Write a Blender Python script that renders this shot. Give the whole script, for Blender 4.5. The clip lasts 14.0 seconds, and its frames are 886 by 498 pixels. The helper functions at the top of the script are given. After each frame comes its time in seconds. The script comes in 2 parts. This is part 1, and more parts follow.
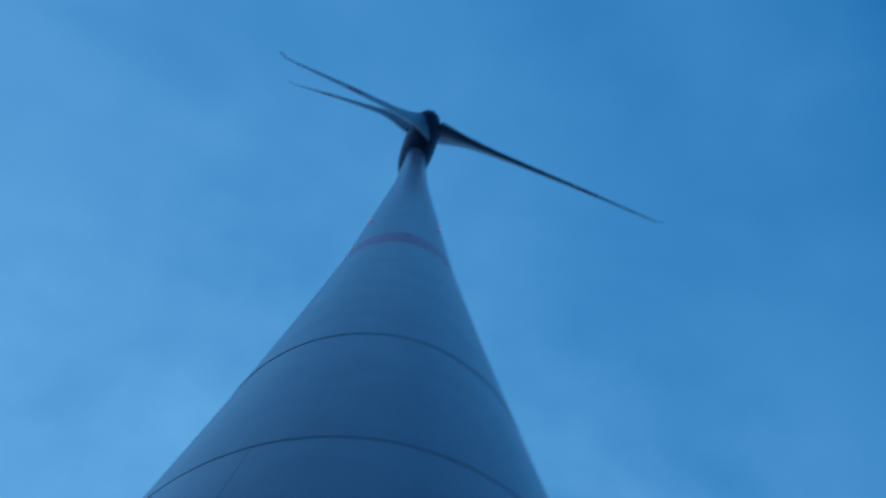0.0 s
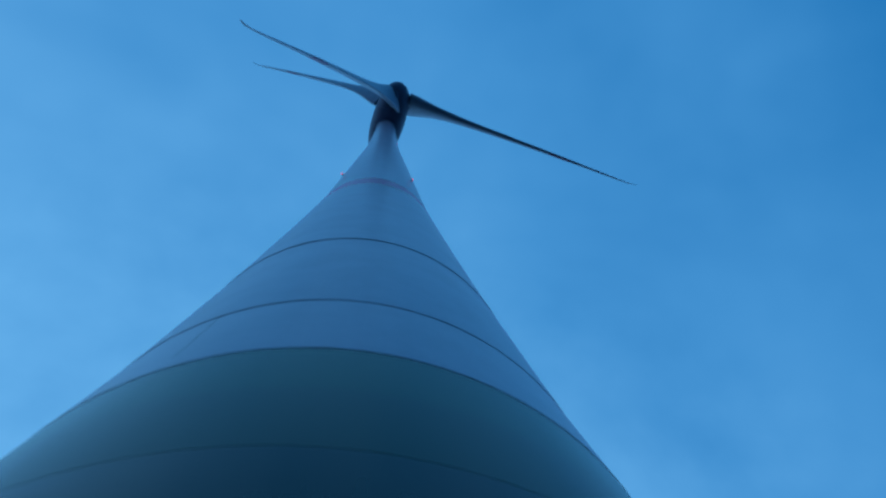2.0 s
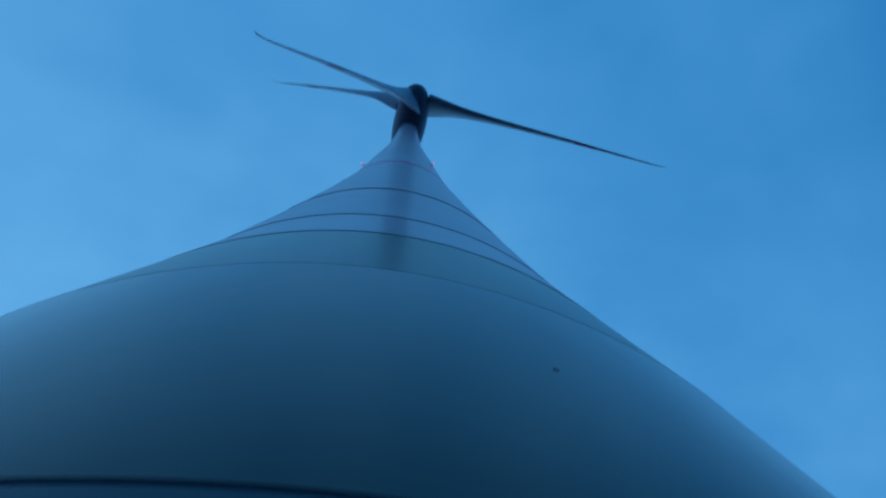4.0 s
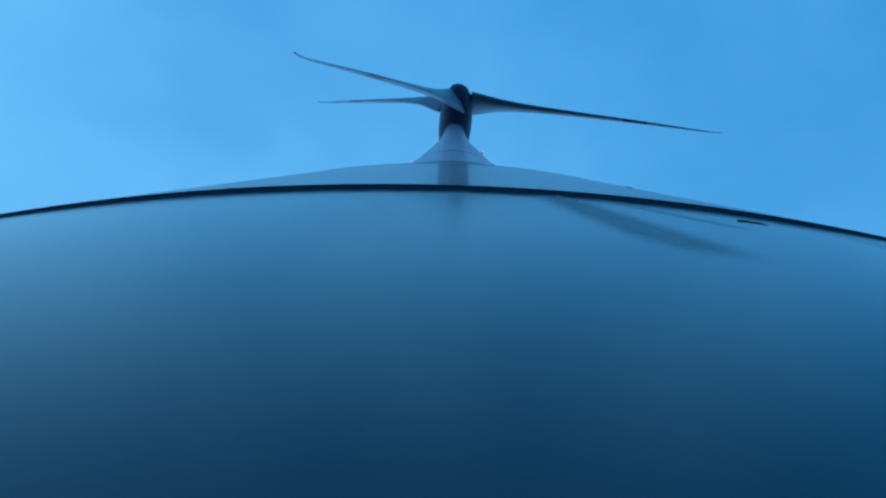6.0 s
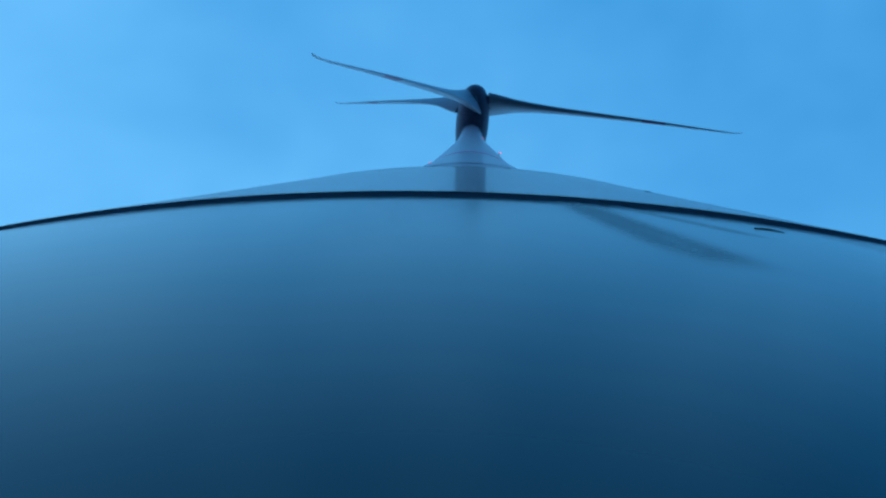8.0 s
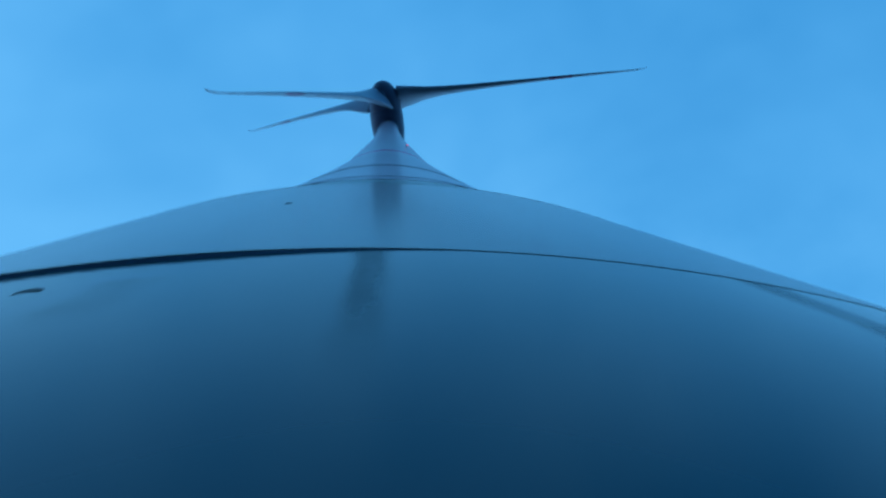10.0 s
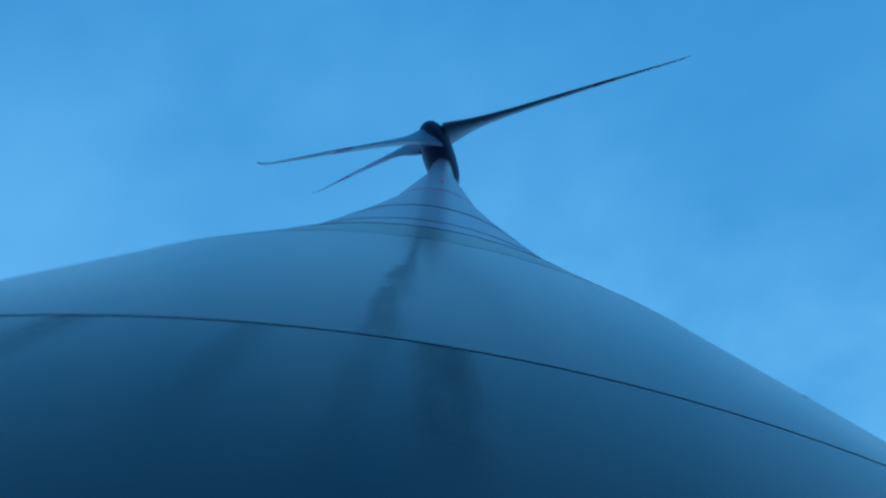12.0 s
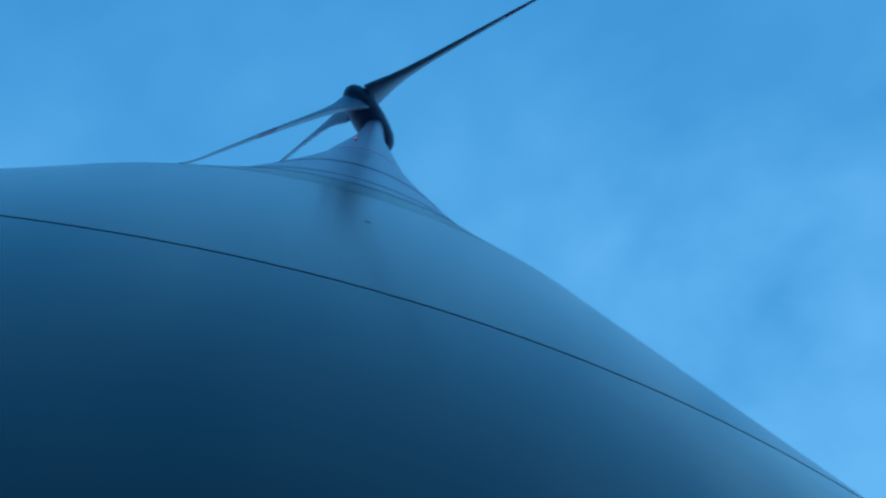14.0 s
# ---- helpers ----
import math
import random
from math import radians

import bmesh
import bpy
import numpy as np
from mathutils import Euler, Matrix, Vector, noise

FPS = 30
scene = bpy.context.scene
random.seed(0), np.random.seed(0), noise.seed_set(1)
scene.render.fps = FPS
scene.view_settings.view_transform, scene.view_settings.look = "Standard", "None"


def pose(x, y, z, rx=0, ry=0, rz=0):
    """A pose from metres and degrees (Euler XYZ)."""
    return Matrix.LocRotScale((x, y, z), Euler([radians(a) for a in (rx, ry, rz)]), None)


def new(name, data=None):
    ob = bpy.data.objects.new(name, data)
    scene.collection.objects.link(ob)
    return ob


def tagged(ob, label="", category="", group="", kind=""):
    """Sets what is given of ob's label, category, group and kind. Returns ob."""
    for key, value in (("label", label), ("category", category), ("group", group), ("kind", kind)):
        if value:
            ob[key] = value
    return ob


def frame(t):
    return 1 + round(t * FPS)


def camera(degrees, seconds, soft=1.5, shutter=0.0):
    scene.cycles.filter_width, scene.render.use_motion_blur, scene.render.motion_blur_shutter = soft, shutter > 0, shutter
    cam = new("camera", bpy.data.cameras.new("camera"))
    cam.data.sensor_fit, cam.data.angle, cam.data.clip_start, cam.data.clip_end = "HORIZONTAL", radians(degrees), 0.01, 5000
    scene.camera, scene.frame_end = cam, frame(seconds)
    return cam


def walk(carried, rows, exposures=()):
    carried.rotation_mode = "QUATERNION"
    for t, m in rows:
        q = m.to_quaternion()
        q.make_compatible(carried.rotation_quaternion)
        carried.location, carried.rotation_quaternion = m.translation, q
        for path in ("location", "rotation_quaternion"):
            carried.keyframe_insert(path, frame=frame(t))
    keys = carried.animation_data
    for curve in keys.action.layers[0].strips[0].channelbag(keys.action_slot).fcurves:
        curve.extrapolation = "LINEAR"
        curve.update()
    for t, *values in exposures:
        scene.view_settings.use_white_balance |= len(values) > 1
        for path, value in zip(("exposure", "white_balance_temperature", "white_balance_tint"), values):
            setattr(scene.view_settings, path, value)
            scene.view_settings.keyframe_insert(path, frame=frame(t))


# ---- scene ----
# Looking up at a tall concrete wind turbine at blue hour, from beside its wall.


def aim(eye, ahead, up):
    """The pose of a camera at eye that looks along ahead, with up at the picture's top."""
    f = Vector(ahead).normalized()
    r = f.cross(Vector(up)).normalized()
    m = Matrix((r, r.cross(f), -f)).transposed().to_4x4()
    m.translation = eye
    return m


# ---- camera and walk ----
cam = camera(65.27, 14.0, soft=2.4, shutter=0.8)
PATH = [
    (0.0, aim((-2.767, -12.510, 1.559), (0.10302, 0.19428, 0.97552), (-0.34980, -0.91102, 0.21838))),
    (0.5, aim((-2.794, -11.846, 1.494), (0.06035, 0.25080, 0.96616), (-0.30481, -0.91706, 0.25709))),
    (1.0, aim((-2.514, -11.119, 1.614), (0.10894, 0.26233, 0.95881), (-0.26865, -0.92089, 0.28247))),
    (1.5, aim((-2.076, -10.557, 1.646), (0.13719, 0.21226, 0.96753), (-0.29029, -0.92527, 0.24415))),
    (2.0, aim((-1.788, -9.949, 1.697), (0.14168, 0.20359, 0.96875), (-0.29441, -0.92567, 0.23759))),
    (2.5, aim((-1.322, -9.371, 1.689), (0.12595, 0.22896, 0.96525), (-0.30035, -0.91854, 0.25707))),
    (2.7, aim((-1.233, -9.344, 1.644), (0.12942, 0.29689, 0.94610), (-0.27401, -0.90627, 0.32187))),
    (4.8, aim((-0.527, -7.412, 1.673), (0.02926, 0.16512, 0.98584), (-0.13908, -0.97600, 0.16760))),
    (5.0, aim((-0.533, -7.320, 1.621), (-0.00608, 0.17027, 0.98538), (-0.08531, -0.98189, 0.16914))),
    (5.5, aim((-0.499, -7.207, 1.678), (0.01486, 0.18984, 0.98170), (-0.04274, -0.98079, 0.19031))),
    (6.0, aim((-0.500, -7.199, 1.675), (0.00375, 0.21561, 0.97647), (-0.09905, -0.97160, 0.21492))),
    (6.5, aim((-0.522, -7.200, 1.628), (0.00474, 0.21101, 0.97747), (-0.10776, -0.97168, 0.21028))),
    (7.0, aim((-0.488, -7.197, 1.702), (0.00781, 0.20364, 0.97901), (-0.09861, -0.97412, 0.20341))),
    (7.5, aim((-0.504, -7.200, 1.665), (0.01071, 0.20115, 0.97950), (-0.10054, -0.97438, 0.20120))),
    (8.0, aim((-0.521, -7.222, 1.618), (-0.01992, 0.21672, 0.97603), (-0.10218, -0.97155, 0.21364))),
    (8.5, aim((-0.217, -7.374, 1.584), (0.09901, 0.22226, 0.96995), (-0.10877, -0.96648, 0.23257))),
    (8.7, aim((0.001, -7.433, 1.610), (0.16079, 0.23257, 0.95920), (-0.13055, -0.95829, 0.25424))),
    (10.8, aim((2.021, -7.194, 1.560), (-0.00439, 0.16042, 0.98704), (0.30813, -0.93881, 0.15395))),
    (11.0, aim((2.289, -7.154, 1.535), (0.00007, 0.14449, 0.98951), (0.31953, -0.93764, 0.13689))),
    (11.5, aim((2.920, -7.037, 1.611), (-0.04318, 0.14272, 0.98882), (0.35081, -0.92456, 0.14876))),
    (12.0, aim((3.499, -6.770, 1.579), (-0.05972, 0.15836, 0.98557), (0.31117, -0.93519, 0.16912))),
    (12.5, aim((4.047, -6.443, 1.536), (-0.00260, 0.19578, 0.98064), (0.33627, -0.92337, 0.18524))),
    (13.0, aim((4.564, -6.055, 1.566), (-0.02806, 0.22437, 0.97410), (0.39332, -0.89340, 0.21711))),
    (13.5, aim((5.007, -5.623, 1.575), (0.01733, 0.23603, 0.97159), (0.43172, -0.87825, 0.20565))),
    (14.0, aim((5.490, -5.176, 1.588), (-0.03968, 0.23152, 0.97202), (0.50496, -0.83478, 0.21945))),
]
EXPOSURES = [
    (0.0, -0.13, 6330, 16), (1.0, -0.20, 6330, 16), (2.0, 0.06, 6400, 14), (2.7, 0.04, 6430, 14), (4.8, 0.16, 6480, 11),
    (5.5, 0.34, 6570, 9), (6.5, 0.56, 6740, 9), (8.0, 0.55, 6740, 9), (8.7, 0.54, 6700, 9), (11.0, 0.52, 6620, 9),
    (11.5, 0.33, 6500, 9), (12.5, 0.31, 6480, 9), (13.2, 0.33, 6480, 9), (14.0, 0.29, 6480, 9),
]
walk(cam, PATH, EXPOSURES)

# ---- world: overcast sky at blue hour ----
world = bpy.data.worlds.new("world")
scene.world = world
world.use_nodes = True
wt = world.node_tree
wt.nodes.clear()


def wn(kind, **props):
    n = wt.nodes.new(kind)
    for key, value in props.items():
        if key == "operation":
            n.operation = value
        elif key == "data_type":
            n.data_type = value
        elif key == "blend_type":
            n.blend_type = value
    return n


sky = wn("ShaderNodeTexSky")
sky.sky_type = "NISHITA"
sky.sun_disc = False
sky.sun_elevation = radians(2.0)
sky.sun_rotation = radians(250)
coord = wn("ShaderNodeTexCoord")
split = wn("ShaderNodeSeparateXYZ")
wt.links.new(coord.outputs["Generated"], split.inputs[0])
# the cloud layer: paler towards the side where the day stands, deeper blue away from it
lean_x = wn("ShaderNodeMath", operation="MULTIPLY_ADD")
lean_x.inputs[1].default_value = 0.38
lean_x.inputs[2].default_value = 0.90
wt.links.new(split.outputs["X"], lean_x.inputs[0])
lean = wn("ShaderNodeMath", operation="MULTIPLY_ADD")
lean.inputs[1].default_value = -0.62
wt.links.new(split.outputs["Y"], lean.inputs[0])
wt.links.new(lean_x.outputs[0], lean.inputs[2])
# deepest overhead, paler down towards the horizon
low_x = wn("ShaderNodeMath", operation="MULTIPLY")
wt.links.new(split.outputs["X"], low_x.inputs[0])
wt.links.new(split.outputs["X"], low_x.inputs[1])
low_y = wn("ShaderNodeMath", operation="MULTIPLY")
wt.links.new(split.outputs["Y"], low_y.inputs[0])
wt.links.new(split.outputs["Y"], low_y.inputs[1])
# on the side away from the tower the flanks stay deep
flank = wn("ShaderNodeMapRange")
flank.interpolation_type = "SMOOTHSTEP"
for key, value in (("From Min", -0.45), ("From Max", -0.12), ("To Min", 0.75), ("To Max", -0.30)):
    flank.inputs[key].default_value = value
wt.links.new(split.outputs["Y"], flank.inputs["Value"])
paler_x = wn("ShaderNodeMath", operation="MULTIPLY_ADD")
wt.links.new(flank.outputs[0], paler_x.inputs[1])
wt.links.new(low_x.outputs[0], paler_x.inputs[0])
wt.links.new(lean.outputs[0], paler_x.inputs[2])
paler = wn("ShaderNodeMath", operation="MULTIPLY_ADD")
paler.inputs[1].default_value = -0.17
wt.links.new(low_y.outputs[0], paler.inputs[0])
wt.links.new(paler_x.outputs[0], paler.inputs[2])
stretch = wn("ShaderNodeMapping")
stretch.inputs["Scale"].default_value = (1.0, 1.25, 1.0)
stretch.inputs["Rotation"].default_value = (0.3, 0.2, 0.5)
wt.links.new(coord.outputs["Generated"], stretch.inputs[0])
cloud = wn("ShaderNodeTexNoise")
cloud.inputs["Scale"].default_value = 2.6
cloud.inputs["Detail"].default_value = 3.5
cloud.inputs["Roughness"].default_value = 0.55
cloud.inputs["Distortion"].default_value = 0.12
wt.links.new(stretch.outputs[0], cloud.inputs["Vector"])
# behind the tower the layer breaks up into paler, more ragged cloud
broken = wn("ShaderNodeMapRange")
broken.interpolation_type = "SMOOTHSTEP"
broken.inputs["From Min"].default_value = 0.02
broken.inputs["From Max"].default_value = 0.45
wt.links.new(split.outputs["Y"], broken.inputs["Value"])
rag = wn("ShaderNodeTexNoise")
rag.inputs["Scale"].default_value = 6.5
rag.inputs["Detail"].default_value = 4.0
rag.inputs["Roughness"].default_value = 0.5
wt.links.new(stretch.outputs[0], rag.inputs["Vector"])
rag_depth = wn("ShaderNodeMath", operation="MULTIPLY_ADD")
rag_depth.inputs[1].default_value = -0.8
rag_depth.inputs[2].default_value = 0.33
wt.links.new(rag.outputs["Fac"], rag_depth.inputs[0])
rag_here = wn("ShaderNodeMath", operation="MULTIPLY_ADD")
wt.links.new(rag_depth.outputs[0], rag_here.inputs[0])
wt.links.new(broken.outputs[0], rag_here.inputs[1])
wt.links.new(paler.outputs[0], rag_here.inputs[2])
shift = wn("ShaderNodeMath", operation="MULTIPLY_ADD")
shift.inputs[1].default_value = -0.8
wt.links.new(cloud.outputs["Fac"], shift.inputs[0])
wt.links.new(rag_here.outputs[0], shift.inputs[2])
tone = wn("ShaderNodeValToRGB")
tone.color_ramp.elements[0].position = 0.0
tone.color_ramp.elements[0].color = (0.165, 0.545, 0.98, 1)
tone.color_ramp.elements[1].position = 1.0
tone.color_ramp.elements[1].color = (0.014, 0.205, 0.535, 1)
for at, colour in ((0.26, (0.122, 0.455, 0.87, 1)), (0.63, (0.060, 0.325, 0.71, 1))):
    tone.color_ramp.elements.new(at).color = colour
depth = wn("ShaderNodeMath", operation="MULTIPLY_ADD")
depth.inputs[1].default_value = 0.74
depth.inputs[2].default_value = 0.26
wt.links.new(shift.outputs[0], depth.inputs[0])
wt.links.new(depth.outputs[0], tone.inputs[0])
veil = wn("ShaderNodeMix", data_type="RGBA")
veil.inputs["Factor"].default_value = 0.99
wt.links.new(sky.outputs[0], veil.inputs["A"])
wt.links.new(tone.outputs[0], veil.inputs["B"])
back = wn("ShaderNodeBackground")
back.inputs["Strength"].default_value = 0.84
wt.links.new(veil.outputs["Result"], back.inputs[0])
wout = wn("ShaderNodeOutputWorld")
wt.links.new(back.outputs[0], wout.inputs[0])


# ---- materials ----
def material(name):
    m = bpy.data.materials.new(name)
    m.use_nodes = True
    return m, m.node_tree, m.node_tree.nodes["Principled BSDF"]


def math_node(tree, operation, a, b=None, c=None):
    n = tree.nodes.new("ShaderNodeMath")
    n.operation = operation
    for socket, value in zip(n.inputs, (a, b, c)):
        if value is None:
            continue
        if isinstance(value, (int, float)):
            socket.default_value = value
        else:
            tree.links.new(value, socket)
    return n.outputs[0]


def ramp_node(tree, value, low, high, to_low=0.0, to_high=1.0):
    n = tree.nodes.new("ShaderNodeMapRange")
    n.interpolation_type = "SMOOTHSTEP"
    tree.links.new(value, n.inputs["Value"])
    for key, v in (("From Min", low), ("From Max", high), ("To Min", to_low), ("To Max", to_high)):
        n.inputs[key].default_value = v
    return n.outputs[0]


def noise_node(tree, vector, scale, detail=4.0, rough=0.55):
    n = tree.nodes.new("ShaderNodeTexNoise")
    n.inputs["Scale"].default_value = scale
    n.inputs["Detail"].default_value = detail
    n.inputs["Roughness"].default_value = rough
    tree.links.new(vector, n.inputs["Vector"])
    return n.outputs["Fac"]


def mix_node(tree, factor, a, b, blend="MIX"):
    n = tree.nodes.new("ShaderNodeMix")
    n.data_type = "RGBA"
    n.blend_type = blend
    for socket, value in ((n.inputs["Factor"], factor), (n.inputs["A"], a), (n.inputs["B"], b)):
        if isinstance(value, tuple):
            socket.default_value = (*value, 1)
        elif isinstance(value, (int, float)):
            socket.default_value = value
        else:
            tree.links.new(value, socket)
    return n.outputs["Result"]


# drips of dirt on the wall: bearing at 3 m and half width in degrees, top, foot, strength, wobble, degrees of slant per metre down
FOOT_DRIPS = (
    (-91.3, 0.62, 3.66, 2.50, 0.48, 0.16, 0.8),
    (-88.9, 0.32, 3.66, 3.02, 0.34, 0.14, 3.2),
    (-86.2, 0.70, 3.35, 2.85, 0.20, 0.8, 0.0),
    (-81.4, 0.42, 3.66, 2.40, 0.50, 0.3, 0.0),
    (-71.2, 0.80, 3.66, 2.30, 0.40, 0.4, 0.0),
    (-66.6, 0.60, 3.66, 2.70, 0.30, 0.4, 0.0),
    (-63.7, 0.40, 3.66, 2.50, 0.26, 0.5, 0.0),
    (-62.0, 0.85, 3.66, 2.45, 0.50, 0.6, 0.0),
    (-61.7, 0.45, 3.66, 2.70, 0.58, 0.7, 0.0),
)
RING_DRIPS = (
    (-63.6, 0.36, 7.66, 2.00, 0.46, 0.35, 0.0),
    (-63.65, 0.62, 5.50, 2.60, 0.42, 0.7, 0.0),
    (-63.2, 0.50, 4.95, 4.10, 0.26, 0.9, 0.0),
)


def paint(name, colour, rough=0.22, drips=(), streaks=0.2, gloss=0.4, coat=0.0, coat_rough=0.14, tint=(1.0, 1.0, 1.0), grazing_sheen=0.0, under=None):
    """Satin paint on concrete or steel, weathered by rain, with two scales of mottling. under: a height and the colour of the paint band below it."""
    m, tree, bsdf = material(name)
    tc = tree.nodes.new("ShaderNodeTexCoord")
    pos = tc.outputs["Object"]
    xyz = tree.nodes.new("ShaderNodeSeparateXYZ")
    tree.links.new(pos, xyz.inputs[0])
    bearing = math_node(tree, "MULTIPLY", math_node(tree, "ARCTAN2", xyz.outputs["Y"], xyz.outputs["X"]), 57.2958)
    flat = tree.nodes.new("ShaderNodeCombineXYZ")
    tree.links.new(math_node(tree, "MULTIPLY", bearing, 0.6), flat.inputs[0])
    tree.links.new(math_node(tree, "MULTIPLY", xyz.outputs["Z"], 0.22), flat.inputs[1])
    rain = ramp_node(tree, noise_node(tree, flat.outputs[0], 1.0, 5.0), 0.35, 0.75)
    broad = noise_node(tree, pos, 0.55, 3.0)
    fine = noise_node(tree, pos, 38.0, 5.0, 0.6)
    base = mix_node(tree, ramp_node(tree, broad, 0.3, 0.7), tuple(c * 0.92 for c in colour), tuple(min(1, c * 1.07) for c in colour))
    if under:
        base = mix_node(tree, ramp_node(tree, xyz.outputs["Z"], under[0] - 0.05, under[0] + 0.05), under[1], base)
    base = mix_node(tree, math_node(tree, "MULTIPLY", rain, 0.22 * streaks), base, (0.10, 0.11, 0.09))
    base = mix_node(tree, math_node(tree, "MULTIPLY", fine, 0.03), base, tuple(c * 0.6 for c in colour))
    dirt = None
    if drips:
        drawn = tree.nodes.new("ShaderNodeMapping")
        drawn.inputs["Scale"].default_value = (1.0, 1.0, 0.3)
        tree.links.new(pos, drawn.inputs[0])
        wob = noise_node(tree, drawn.outputs[0], 2.6, 3.0, 0.5)
        edge = noise_node(tree, drawn.outputs[0], 9.0, 3.0, 0.55)
        for at, wide, top, foot, strength, sway, slant in drips:
            off = math_node(tree, "ADD", bearing, -at - 3.0 * slant)
            if slant:
                off = math_node(tree, "MULTIPLY_ADD", xyz.outputs["Z"], slant, off)
            off = math_node(tree, "MULTIPLY_ADD", math_node(tree, "SUBTRACT", wob, 0.5), 3.0 * sway, off)
            off = math_node(tree, "MULTIPLY_ADD", math_node(tree, "SUBTRACT", edge, 0.5), 1.2 * sway, off)
            one = ramp_node(tree, math_node(tree, "ABSOLUTE", off), wide * 0.25, wide * 1.35, strength, 0.0)
            one = math_node(tree, "MULTIPLY", one, ramp_node(tree, xyz.outputs["Z"], foot, foot + (top - foot) * (0.18 if slant else 0.45)))
            one = math_node(tree, "MULTIPLY", one, math_node(tree, "LESS_THAN", xyz.outputs["Z"], top))
            one = math_node(tree, "MULTIPLY", one, ramp_node(tree, edge, 0.32, 0.58, 0.7, 1.0))
            dirt = one if dirt is None else math_node(tree, "MAXIMUM", dirt, one)
        base = mix_node(tree, dirt, base, (0.025, 0.028, 0.022))
    tree.links.new(base, bsdf.inputs["Base Color"])
    shine = math_node(tree, "MULTIPLY_ADD", rain, 0.06 * streaks, rough)
    shine = math_node(tree, "MULTIPLY_ADD", math_node(tree, "SUBTRACT", fine, 0.5), 0.04, shine)
    if dirt is not None:
        shine = math_node(tree, "MULTIPLY_ADD", dirt, 0.35, shine)
        tree.links.new(math_node(tree, "MULTIPLY_ADD", dirt, -gloss * 0.85, gloss), bsdf.inputs["Specular IOR Level"])
    else:
        bsdf.inputs["Specular IOR Level"].default_value = gloss
    bsdf.inputs["Specular Tint"].default_value = (*tint, 1)
    tree.links.new(shine, bsdf.inputs["Roughness"])
    bsdf.inputs["Coat Roughness"].default_value = coat_rough
    # lavender sheen along the wall, tinted to stand in for reflected sky
    bsdf.inputs["Sheen Weight"].default_value = grazing_sheen
    bsdf.inputs["Sheen Roughness"].default_value = 0.35
    bsdf.inputs["Sheen Tint"].default_value = (1.0, 0.72, 0.95, 1)
    if dirt is not None and coat:
        tree.links.new(math_node(tree, "MULTIPLY_ADD", dirt, -coat, coat), bsdf.inputs["Coat Weight"])
    else:
        bsdf.inputs["Coat Weight"].default_value = coat
    bump = tree.nodes.new("ShaderNodeBump")
    bump.inputs["Strength"].default_value = 0.012
    bump.inputs["Distance"].default_value = 0.002
    tree.links.new(noise_node(tree, pos, 90.0, 3.0), bump.inputs["Height"])
    tree.links.new(bump.outputs[0], bsdf.inputs["Normal"])
    return m


PALE = (0.315, 0.275, 0.345)
white_paint = paint("white_tower_paint", PALE, coat=0.25, gloss=0.8, tint=(1.0, 0.86, 0.98), grazing_sheen=0.30)
green_light = paint("light_green_paint", (0.012, 0.100, 0.044), coat=0.12, gloss=0.25, grazing_sheen=0.02, under=(9.4, (0.006, 0.062, 0.032)))
green_mid = paint("mid_green_paint", (0.003, 0.042, 0.028), rough=0.15, drips=RING_DRIPS, coat=0.16, coat_rough=0.16, gloss=0.36, grazing_sheen=0.18)
green_dark = paint("dark_green_paint", (0.003, 0.066, 0.080), rough=0.14, drips=FOOT_DRIPS, coat=0.12, coat_rough=0.09, gloss=0.35, tint=(1.0, 0.86, 1.0))
red_paint = paint("red_band_paint", (0.95, 0.03, 0.24), gloss=0.3)
blade_paint = paint("blade_paint", (0.38, 0.41, 0.52), rough=0.35, streaks=0.2)
blade_red = paint("blade_red_paint", (0.34, 0.04, 0.15), rough=0.35, streaks=0.2)
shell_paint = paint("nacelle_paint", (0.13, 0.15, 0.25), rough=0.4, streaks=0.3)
seal_black = paint("black_sealant", (0.016, 0.032, 0.070), rough=0.7, streaks=0.0, gloss=0.1)
bead_grey = paint("weathered_sealant", (0.15, 0.23, 0.34), rough=0.6, streaks=0.0, gloss=0.15)
plug_grey = paint("grey_mortar_plug", (0.03, 0.04, 0.04), rough=0.85, streaks=0.0, gloss=0.1)
lamp_metal = paint("grey_lamp_housing", (0.12, 0.12, 0.13), rough=0.5, streaks=0.0)


def glow(name, colour, strength):
    m, tree, bsdf = material(name)
    bsdf.inputs["Base Color"].default_value = (*colour, 1)
    bsdf.inputs["Emission Color"].default_value = (*colour, 1)
    bsdf.inputs["Emission Strength"].default_value = strength
    bsdf.inputs["Roughness"].default_value = 0.2
    return m


lamp_red = glow("red_lamp_lens", (1.0, 0.04, 0.10), 1.25)


def grass_material():
    m, tree, bsdf = material("gravel_and_grass")
    tc = tree.nodes.new("ShaderNodeTexCoord")
    pos = tc.outputs["Object"]
    a = noise_node(tree, pos, 0.05, 5.0)
    b = noise_node(tree, pos, 6.0, 5.0, 0.65)
    col = mix_node(tree, ramp_node(tree, a, 0.35, 0.65), (0.042, 0.052, 0.058), (0.058, 0.068, 0.072))
    col = mix_node(tree, math_node(tree, "MULTIPLY", b, 0.5), col, (0.028, 0.034, 0.032))
    tree.links.new(col, bsdf.inputs["Base Color"])
    bsdf.inputs["Roughness"].default_value = 0.95
    bsdf.inputs["Specular IOR Level"].default_value = 0.1
    return m


ground_cover = grass_material()


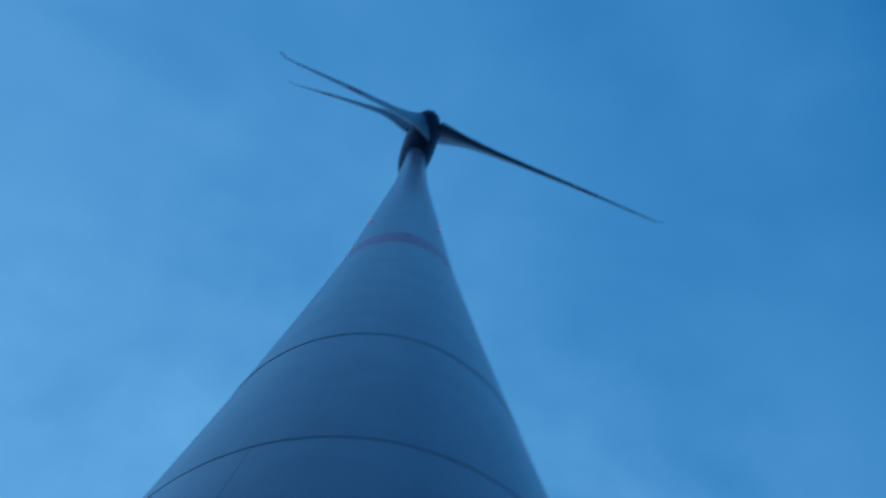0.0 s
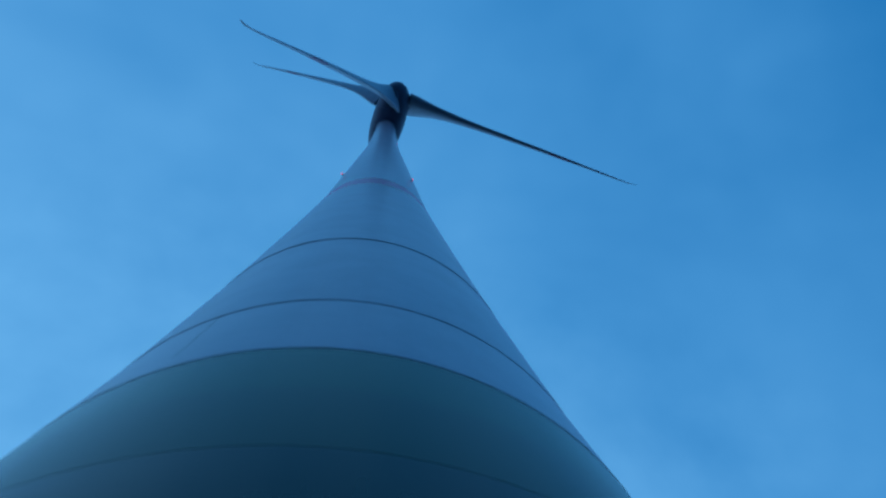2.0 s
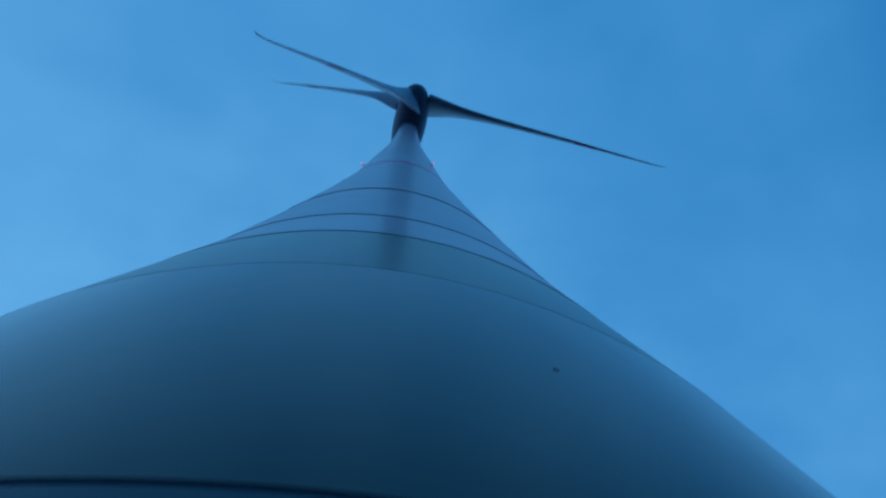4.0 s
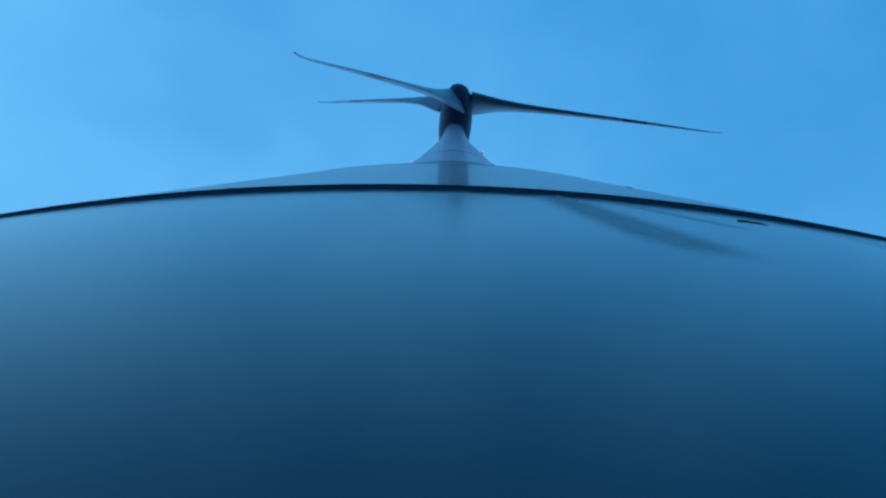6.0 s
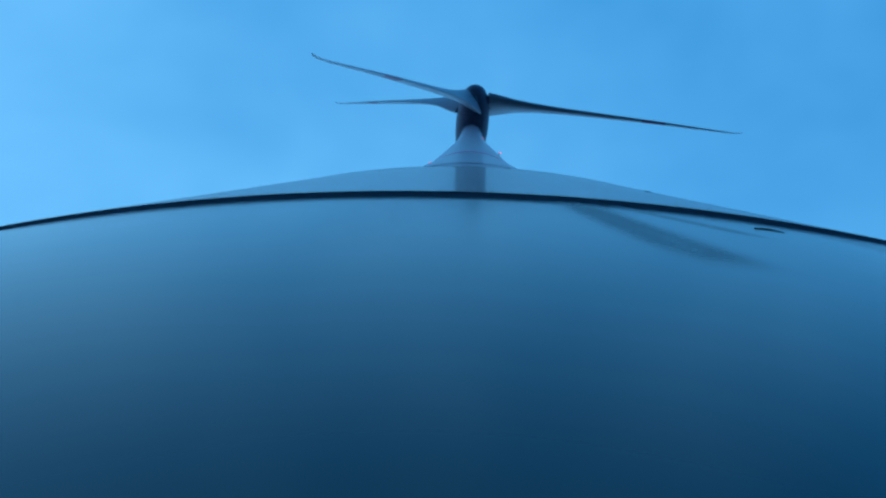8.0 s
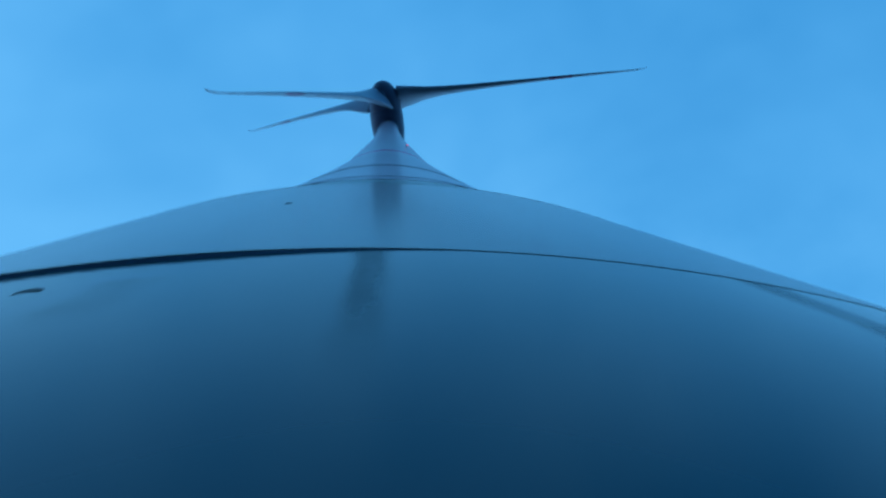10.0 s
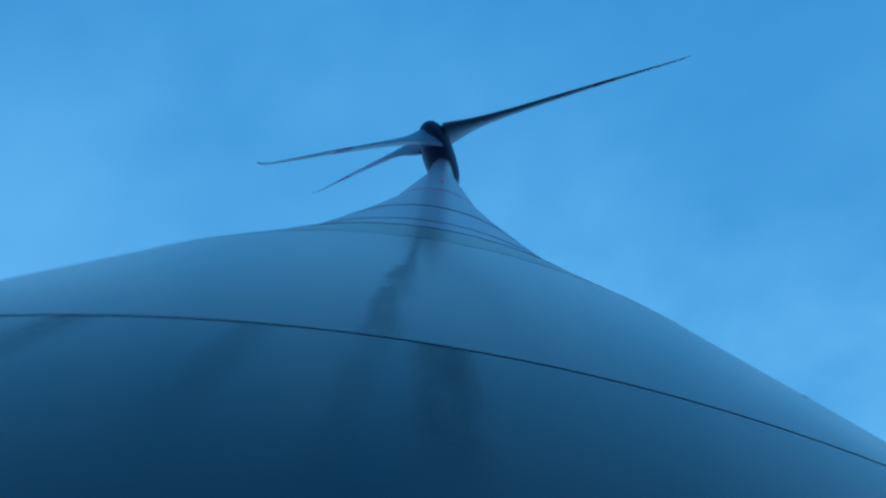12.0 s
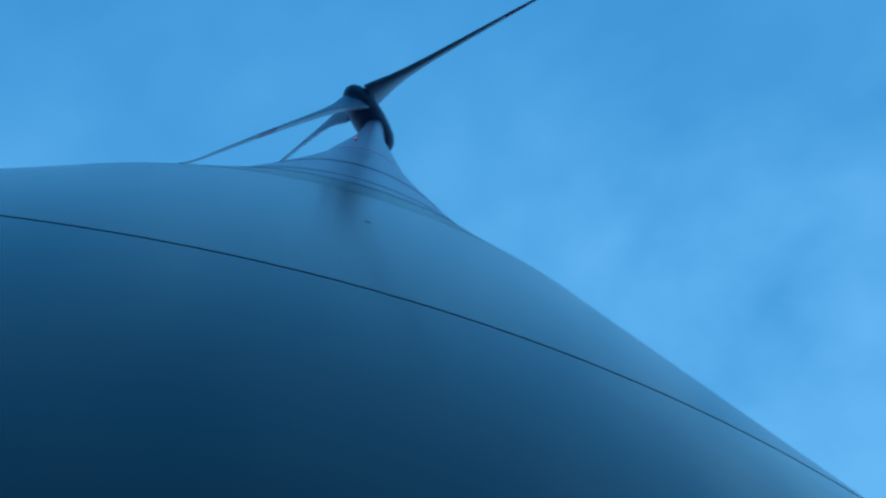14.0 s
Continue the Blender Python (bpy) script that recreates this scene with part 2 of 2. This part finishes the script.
# ---- mesh helpers ----
def link_mesh(name, verts, faces, mat, parent=None, label="", smooth=True):
    me = bpy.data.meshes.new(name)
    me.from_pydata(verts, [], faces)
    me.materials.append(mat)
    me.polygons.foreach_set("use_smooth", [smooth] * len(me.polygons))
    me.update()
    ob = new(name, me)
    if parent:
        ob.parent = parent
    if label:
        ob["label"] = label
    return ob


def revolve(profile, seg, closed=False, offset=None):
    """Points and faces of a profile of (height, radius) turned about z. offset: a radius to add, from the bearing in degrees."""
    n = len(profile)
    verts, faces = [], []
    for z, r in profile:
        for k in range(seg):
            a = 2 * math.pi * k / seg
            rr = r + (offset(math.degrees(a)) if offset else 0.0)
            verts.append((rr * math.cos(a), rr * math.sin(a), z))
    for i in range(n if closed else n - 1):
        j = (i + 1) % n
        for k in range(seg):
            l = (k + 1) % seg
            faces.append((i * seg + k, i * seg + l, j * seg + l, j * seg + k))
    return verts, faces


def sharpen(ob, degrees):
    """Keeps edges sharper than the angle crisp in a smooth-shaded mesh."""
    bm = bmesh.new()
    bm.from_mesh(ob.data)
    bmesh.ops.recalc_face_normals(bm, faces=bm.faces)
    for e in bm.edges:
        e.smooth = len(e.link_faces) == 2 and e.calc_face_angle(0) < radians(degrees)
    bm.to_mesh(ob.data)
    bm.free()


# ---- ground ----
verts, faces = revolve([(0.0, 4200.0), (0.0, 900.0), (0.0, 150.0), (0.0, 30.0), (0.0, 8.0), (0.0, 0.01)], 96)
ground = link_mesh("ground", verts, faces, ground_cover, smooth=False)
tagged(ground, "dark gravel and grass round the foot of the turbine", "ground", kind="structure")

# ---- tower ----
SHAFT = [(0.0, 7.210), (3.633, 6.971), (7.70, 6.650), (11.106, 6.265), (14.391, 5.922), (22.212, 5.334),
         (32.16, 4.708), (42.11, 4.143), (45.6, 3.955), (95.5, 2.348), (144.5, 1.835)]


def shaft_radius(z):
    """The tower's outer radius: straight cones low down, one easy curve above."""
    for (z0, r0), (z1, r1) in zip(SHAFT, SHAFT[1:]):
        if z <= z1 or z1 == SHAFT[-1][0]:
            return r0 + (r1 - r0) * (z - z0) / (z1 - z0)


def smoothstep(x, a, b):
    u = max(0.0, min(1.0, (x - a) / (b - a)))
    return u * u * (3 - 2 * u)


def low_ring_set_back(bearing):
    """The lowest ring stands back under the next one, more so on the shell towards the rotor."""
    b = (bearing + 180) % 360 - 180
    return -(0.001 + 0.011 * (1 - smoothstep(b, -86, -78)) * smoothstep(b, -150, -130))


tower = new("wind_turbine_tower")
tower.empty_display_size = 1
tagged(tower, "tall tapering concrete tower, white above and shaded green at its foot", "tower")

GAP = 0.014


def tower_ring(name, low, high, mat, label, lip=0.0, offset=None, seg=384, steps=1, gap_low=GAP, gap_high=GAP, rim=0.003):
    """A conical concrete ring with chamfered rims. lip: how far its foot stands out over the ring below."""
    z0, z1 = low + gap_low, high - gap_high
    c = 0.003
    outer = [(z0, shaft_radius(low) - rim + lip), (z0 + rim, shaft_radius(low) + lip)]
    if steps == 1:
        outer += [(z0 + 0.25 * (z1 - z0), shaft_radius(z0 + 0.25 * (z1 - z0))), (z1 - c, shaft_radius(z1))]
    else:
        for i in range(1, steps):
            z = z0 + (z1 - z0) * i / steps
            outer.append((z, shaft_radius(z)))
        outer.append((z1 - c, shaft_radius(z1)))
    outer.append((z1, shaft_radius(z1) - c))
    profile = outer + [(z1, shaft_radius(high) - 0.3), (z0, shaft_radius(low) - 0.3)]
    verts, faces = revolve(profile, seg, closed=True, offset=offset)
    ob = link_mesh(name, verts, faces, mat, tower, label)
    sharpen(ob, 25)
    return ob


def joint_seal(z, depth=0.03):
    r = shaft_radius(z) - depth
    verts, faces = revolve([(z - 0.04, r), (z + 0.04, r), (z + 0.04, r - 0.1), (z - 0.04, r - 0.1)], 256, closed=True)
    ob = link_mesh("joint_seal", verts, faces, seal_black, tower)
    sharpen(ob, 30)
    return ob


tower_ring("concrete_ring", 0.0, 3.633, green_dark, "dark green concrete ring at the foot, streaked with dirt", offset=low_ring_set_back, gap_low=0.0, gap_high=0.004)
tower_ring("concrete_ring", 3.633, 7.70, green_mid, "green concrete ring with one long dirty drip", gap_low=0.004, gap_high=0.0015)
tower_ring("concrete_ring", 7.70, 11.106, green_light, "pale green concrete ring", lip=0.001, gap_low=0.0015)
tower_ring("concrete_ring", 11.106, 14.391, white_paint, "white painted concrete ring", lip=0.005)
tower_ring("concrete_ring", 14.391, 22.212, white_paint, "white painted concrete ring", lip=0.008, gap_high=0.016)
tower_ring("tower_shaft", 22.212, 41.60, white_paint, "white painted lower shaft", lip=0.016, seg=256, steps=12, gap_low=0.016, gap_high=0.0)
tower_ring("red_band", 41.60, 45.50, red_paint, "faded red warning band", lip=0.003, seg=256, steps=4, gap_low=0.001, gap_high=0.0)
tower_ring("tower_shaft", 45.50, 95.5, white_paint, "white painted middle shaft", seg=192, steps=24, gap_low=0.001, gap_high=0.004)
tower_ring("tower_shaft", 95.5, 146.3, white_paint, "white steel upper shaft", seg=160, steps=24, gap_low=0.004, gap_high=0.0)
for z in (7.70, 11.106, 14.391, 22.212):
    joint_seal(z, 0.015 if z < 8 else 0.04)


def sealant_bead(z):
    """The slanting bead of sealant that fills the step where the lowest ring stands back."""
    verts, faces = [], []
    seg = 384
    for dz, out, back in ((-0.007, -0.004, 1), (-0.004, 0.0006, 1), (0.0, -0.003, 0.45), (0.0035, -0.0015, 0), (0.0035, -0.1, 0), (-0.007, -0.1, 0)):
        for k in range(seg):
            a = 2 * math.pi * k / seg
            r = shaft_radius(z) + out + back * low_ring_set_back(math.degrees(a))
            verts.append((r * math.cos(a), r * math.sin(a), z + dz))
    for i in range(6):
        j = (i + 1) % 6
        for k in range(seg):
            l = (k + 1) % seg
            faces.append((i * seg + k, i * seg + l, j * seg + l, j * seg + k))
    ob = link_mesh("joint_seal", verts, faces, bead_grey, tower, "weathered dark sealant bead in the joint")
    sharpen(ob, 30)
    return ob


sealant_bead(3.633)


def on_wall(bearing, z, out=0.0):
    a = radians(bearing)
    r = shaft_radius(z) + out
    return Matrix.Translation((r * math.cos(a), r * math.sin(a), z)) @ Matrix.Rotation(a, 4, "Z") @ Matrix.Rotation(radians(90), 4, "Y")


def anchor_plug(bearing, z, radius, back=0.0):
    """A mortar plug in a lifting hole: a shallow disc with a rim, lying on the wall."""
    verts, faces = revolve([(-0.02, radius), (0.0012, radius), (0.0018, radius * 0.9), (0.001, radius * 0.75), (0.0008, 0.002)], 20)
    ob = link_mesh("anchor_plug", verts, faces, plug_grey, tower, "dark plugged lifting hole")
    ob.matrix_basis = on_wall(bearing, z, back)
    return ob


anchor_plug(-88.13, 3.294, 0.036, -0.013)
anchor_plug(-85.65, 5.545, 0.022)
anchor_plug(-42.41, 5.509, 0.024, -0.0012)


def seam(bearing, low, high):
    """The upright joint between two shells of one ring: a thin dark strip set 2 mm proud."""
    verts, faces = [], []
    for i in range(9):
        z = low + (high - low) * i / 8
        for side, out in ((-1, -0.01), (-1, 0.002), (1, 0.002), (1, -0.01)):
            r = shaft_radius(z) + out
            a = radians(bearing) + side * 0.004 / r
            verts.append((r * math.cos(a), r * math.sin(a), z))
    for i in range(8):
        for k in range(3):
            faces.append((i * 4 + k, i * 4 + k + 1, i * 4 + k + 5, i * 4 + k + 4))
    return link_mesh("shell_seam", verts, faces, plug_grey, tower, smooth=False)


seam(-126.5, 11.14, 14.36)

# ---- nacelle and rotor ----
HUB_HEIGHT = 149.0
TILT = 4.65
# local z points upwind along the shaft
HEAD = pose(0, 0, HUB_HEIGHT) @ pose(0, 0, 0, 90 - TILT, 0, 0)
HUB = 6.5

nacelle = new("nacelle")
nacelle.matrix_world = HEAD
tagged(nacelle, "egg-shaped grey nacelle on top of the tower", "nacelle")


def eased(points, n):
    """A smooth line through (s, r) points."""
    out = []
    for i in range(len(points) - 1):
        p0, p1, p2, p3 = points[max(i - 1, 0)], points[i], points[i + 1], points[min(i + 2, len(points) - 1)]
        for k in range(n):
            u = k / n
            out.append(tuple(0.5 * (2 * b + (c - a) * u + (2 * a - 5 * b + 4 * c - d) * u * u + (3 * b - a - 3 * c + d) * u ** 3)
                             for a, b, c, d in zip(p0, p1, p2, p3)))
    return out + [points[-1]]


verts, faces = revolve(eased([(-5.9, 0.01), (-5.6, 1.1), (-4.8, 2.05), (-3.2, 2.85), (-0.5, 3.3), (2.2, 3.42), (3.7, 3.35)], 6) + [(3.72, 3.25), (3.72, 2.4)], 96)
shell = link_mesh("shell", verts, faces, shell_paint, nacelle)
sharpen(shell, 35)
verts, faces = revolve([(3.5, 2.5), (4.3, 2.5)], 64)
link_mesh("generator_gap", verts, faces, seal_black, nacelle)
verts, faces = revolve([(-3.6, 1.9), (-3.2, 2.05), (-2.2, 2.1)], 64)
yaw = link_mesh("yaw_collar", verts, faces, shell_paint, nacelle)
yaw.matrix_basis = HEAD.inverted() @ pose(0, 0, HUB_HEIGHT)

rotor = new("rotor")
rotor.matrix_world = HEAD @ pose(0, 0, HUB)
tagged(rotor, "three-bladed rotor with a domed hub, standing still", "rotor")
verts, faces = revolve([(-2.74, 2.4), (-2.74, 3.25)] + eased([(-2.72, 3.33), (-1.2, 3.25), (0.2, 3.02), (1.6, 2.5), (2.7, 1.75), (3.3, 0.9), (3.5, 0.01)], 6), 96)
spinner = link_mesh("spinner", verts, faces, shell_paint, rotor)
sharpen(spinner, 35)

# radius along the blade, chord, twist in degrees, thickness over chord, upwind bend
STATIONS = [
    (2.7, 6.3, 44, 0.48, 0.0), (4.0, 6.1, 41, 0.44, 0.0), (6.0, 5.6, 35, 0.42, 0.0), (9.0, 4.8, 26, 0.42, 0.0),
    (13.0, 4.1, 18, 0.41, 0.0), (18.0, 3.5, 12, 0.40, -0.02), (25.0, 3.0, 9, 0.37, -0.06), (36.5, 2.35, 6, 0.34, -0.2),
    (42.0, 2.05, 5, 0.32, -0.3), (50.0, 1.6, 4, 0.29, -0.5), (56.0, 1.2, 3, 0.25, -0.65), (58.6, 0.9, 3.0, 0.22, -0.65),
    (59.8, 0.6, 3.0, 0.20, -0.52), (60.5, 0.3, 3.0, 0.18, -0.3),
]


def station(r):
    for a, b in zip(STATIONS, STATIONS[1:]):
        if r <= b[0] or b is STATIONS[-1]:
            u = (r - a[0]) / (b[0] - a[0])
            return [x + (y - x) * u for x, y in zip(a, b)]


def section(r, n=14):
    """One airfoil loop at radius r, in the blade's frame: x forward along its way, y upwind, z out."""
    _, chord, twist, thick, bend = station(r)
    t = radians(twist)
    loop = []
    for i in range(2 * n):
        u = 0.5 * (1 + math.cos(math.pi * i / n))
        y = 5 * thick * (0.2969 * math.sqrt(u) - 0.126 * u - 0.3516 * u * u + 0.2843 * u ** 3 - 0.1015 * u ** 4)
        y = y + 0.02 * u
        y = y * (1.0 if i <= n else -0.8)
        along, across = (0.40 - u) * chord, -y * chord
        loop.append((along * math.cos(t) - across * math.sin(t), along * math.sin(t) + across * math.cos(t) + bend, r))
    return loop


def blade_piece(name, radii, mat, parent, label=""):
    verts, faces = [], []
    n = 28
    for r in radii:
        verts += section(r)
    for i in range(len(radii) - 1):
        for k in range(n):
            l = (k + 1) % n
            faces.append((i * n + k, i * n + l, (i + 1) * n + l, (i + 1) * n + k))
    faces.append(tuple(range(n - 1, -1, -1)))
    faces.append(tuple((len(radii) - 1) * n + k for k in range(n)))
    ob = link_mesh(name, verts, faces, mat, parent, label)
    sharpen(ob, 50)
    return ob


def span(a, b, n):
    return [a + (b - a) * i / n for i in range(n + 1)]


FIRST_BLADE = 9.0
for k in range(3):
    turn = radians(FIRST_BLADE + 120 * k)
    # out along the blade; forward is clockwise as seen from upwind
    out = Vector((math.cos(turn), math.sin(turn), 0))
    ahead = Vector((math.sin(turn), -math.cos(turn), 0))
    m = Matrix((ahead, Vector((0, 0, 1)), out)).transposed().to_4x4()
    blade = blade_piece("blade", span(2.7, 12, 14) + span(13, 36.5, 14), blade_paint, rotor, "long slender pale grey blade")
    blade.matrix_basis = m
    blade_piece("marking_band", span(36.5, 42.0, 4), blade_red, blade, "red warning band on the blade")
    blade_piece("outer_blade", span(42.0, 58.0, 8) + span(58.3, 60.5, 6), blade_paint, blade, "thin outer blade with a bent tip")
    verts, faces = revolve([(1.6, 1.52), (3.28, 1.52), (3.36, 1.45), (3.37, 0.02)], 40)
    link_mesh("root_collar", verts, faces, shell_paint, blade)


# ---- obstruction lights ----
def obstruction_light(bearing, z, size=0.95):
    lamp = new("obstruction_light")
    lamp.matrix_world = on_wall(bearing, z) @ Matrix.Diagonal((size, size, size, 1))
    tagged(lamp, "small red obstruction light on a bracket on the tower wall", "warning light", group="obstruction lights")
    verts, faces = revolve([(-0.05, 0.04), (0.14, 0.04), (0.15, 0.06), (0.20, 0.06), (0.20, 0.02)], 20)
    link_mesh("bracket", verts, faces, lamp_metal, lamp)
    verts, faces = revolve([(0.20, 0.05)] + [(0.21 + 0.07 * math.sin(a * math.pi / 12), 0.055 * math.cos(a * math.pi / 12) + 0.001) for a in range(7)], 20)
    link_mesh("lens", verts, faces, lamp_red, lamp, "glowing red lens")


obstruction_light(-147.0, 54.4)
obstruction_light(-59.5, 54.4)
obstruction_light(-52.5, 97.9, 0.65)
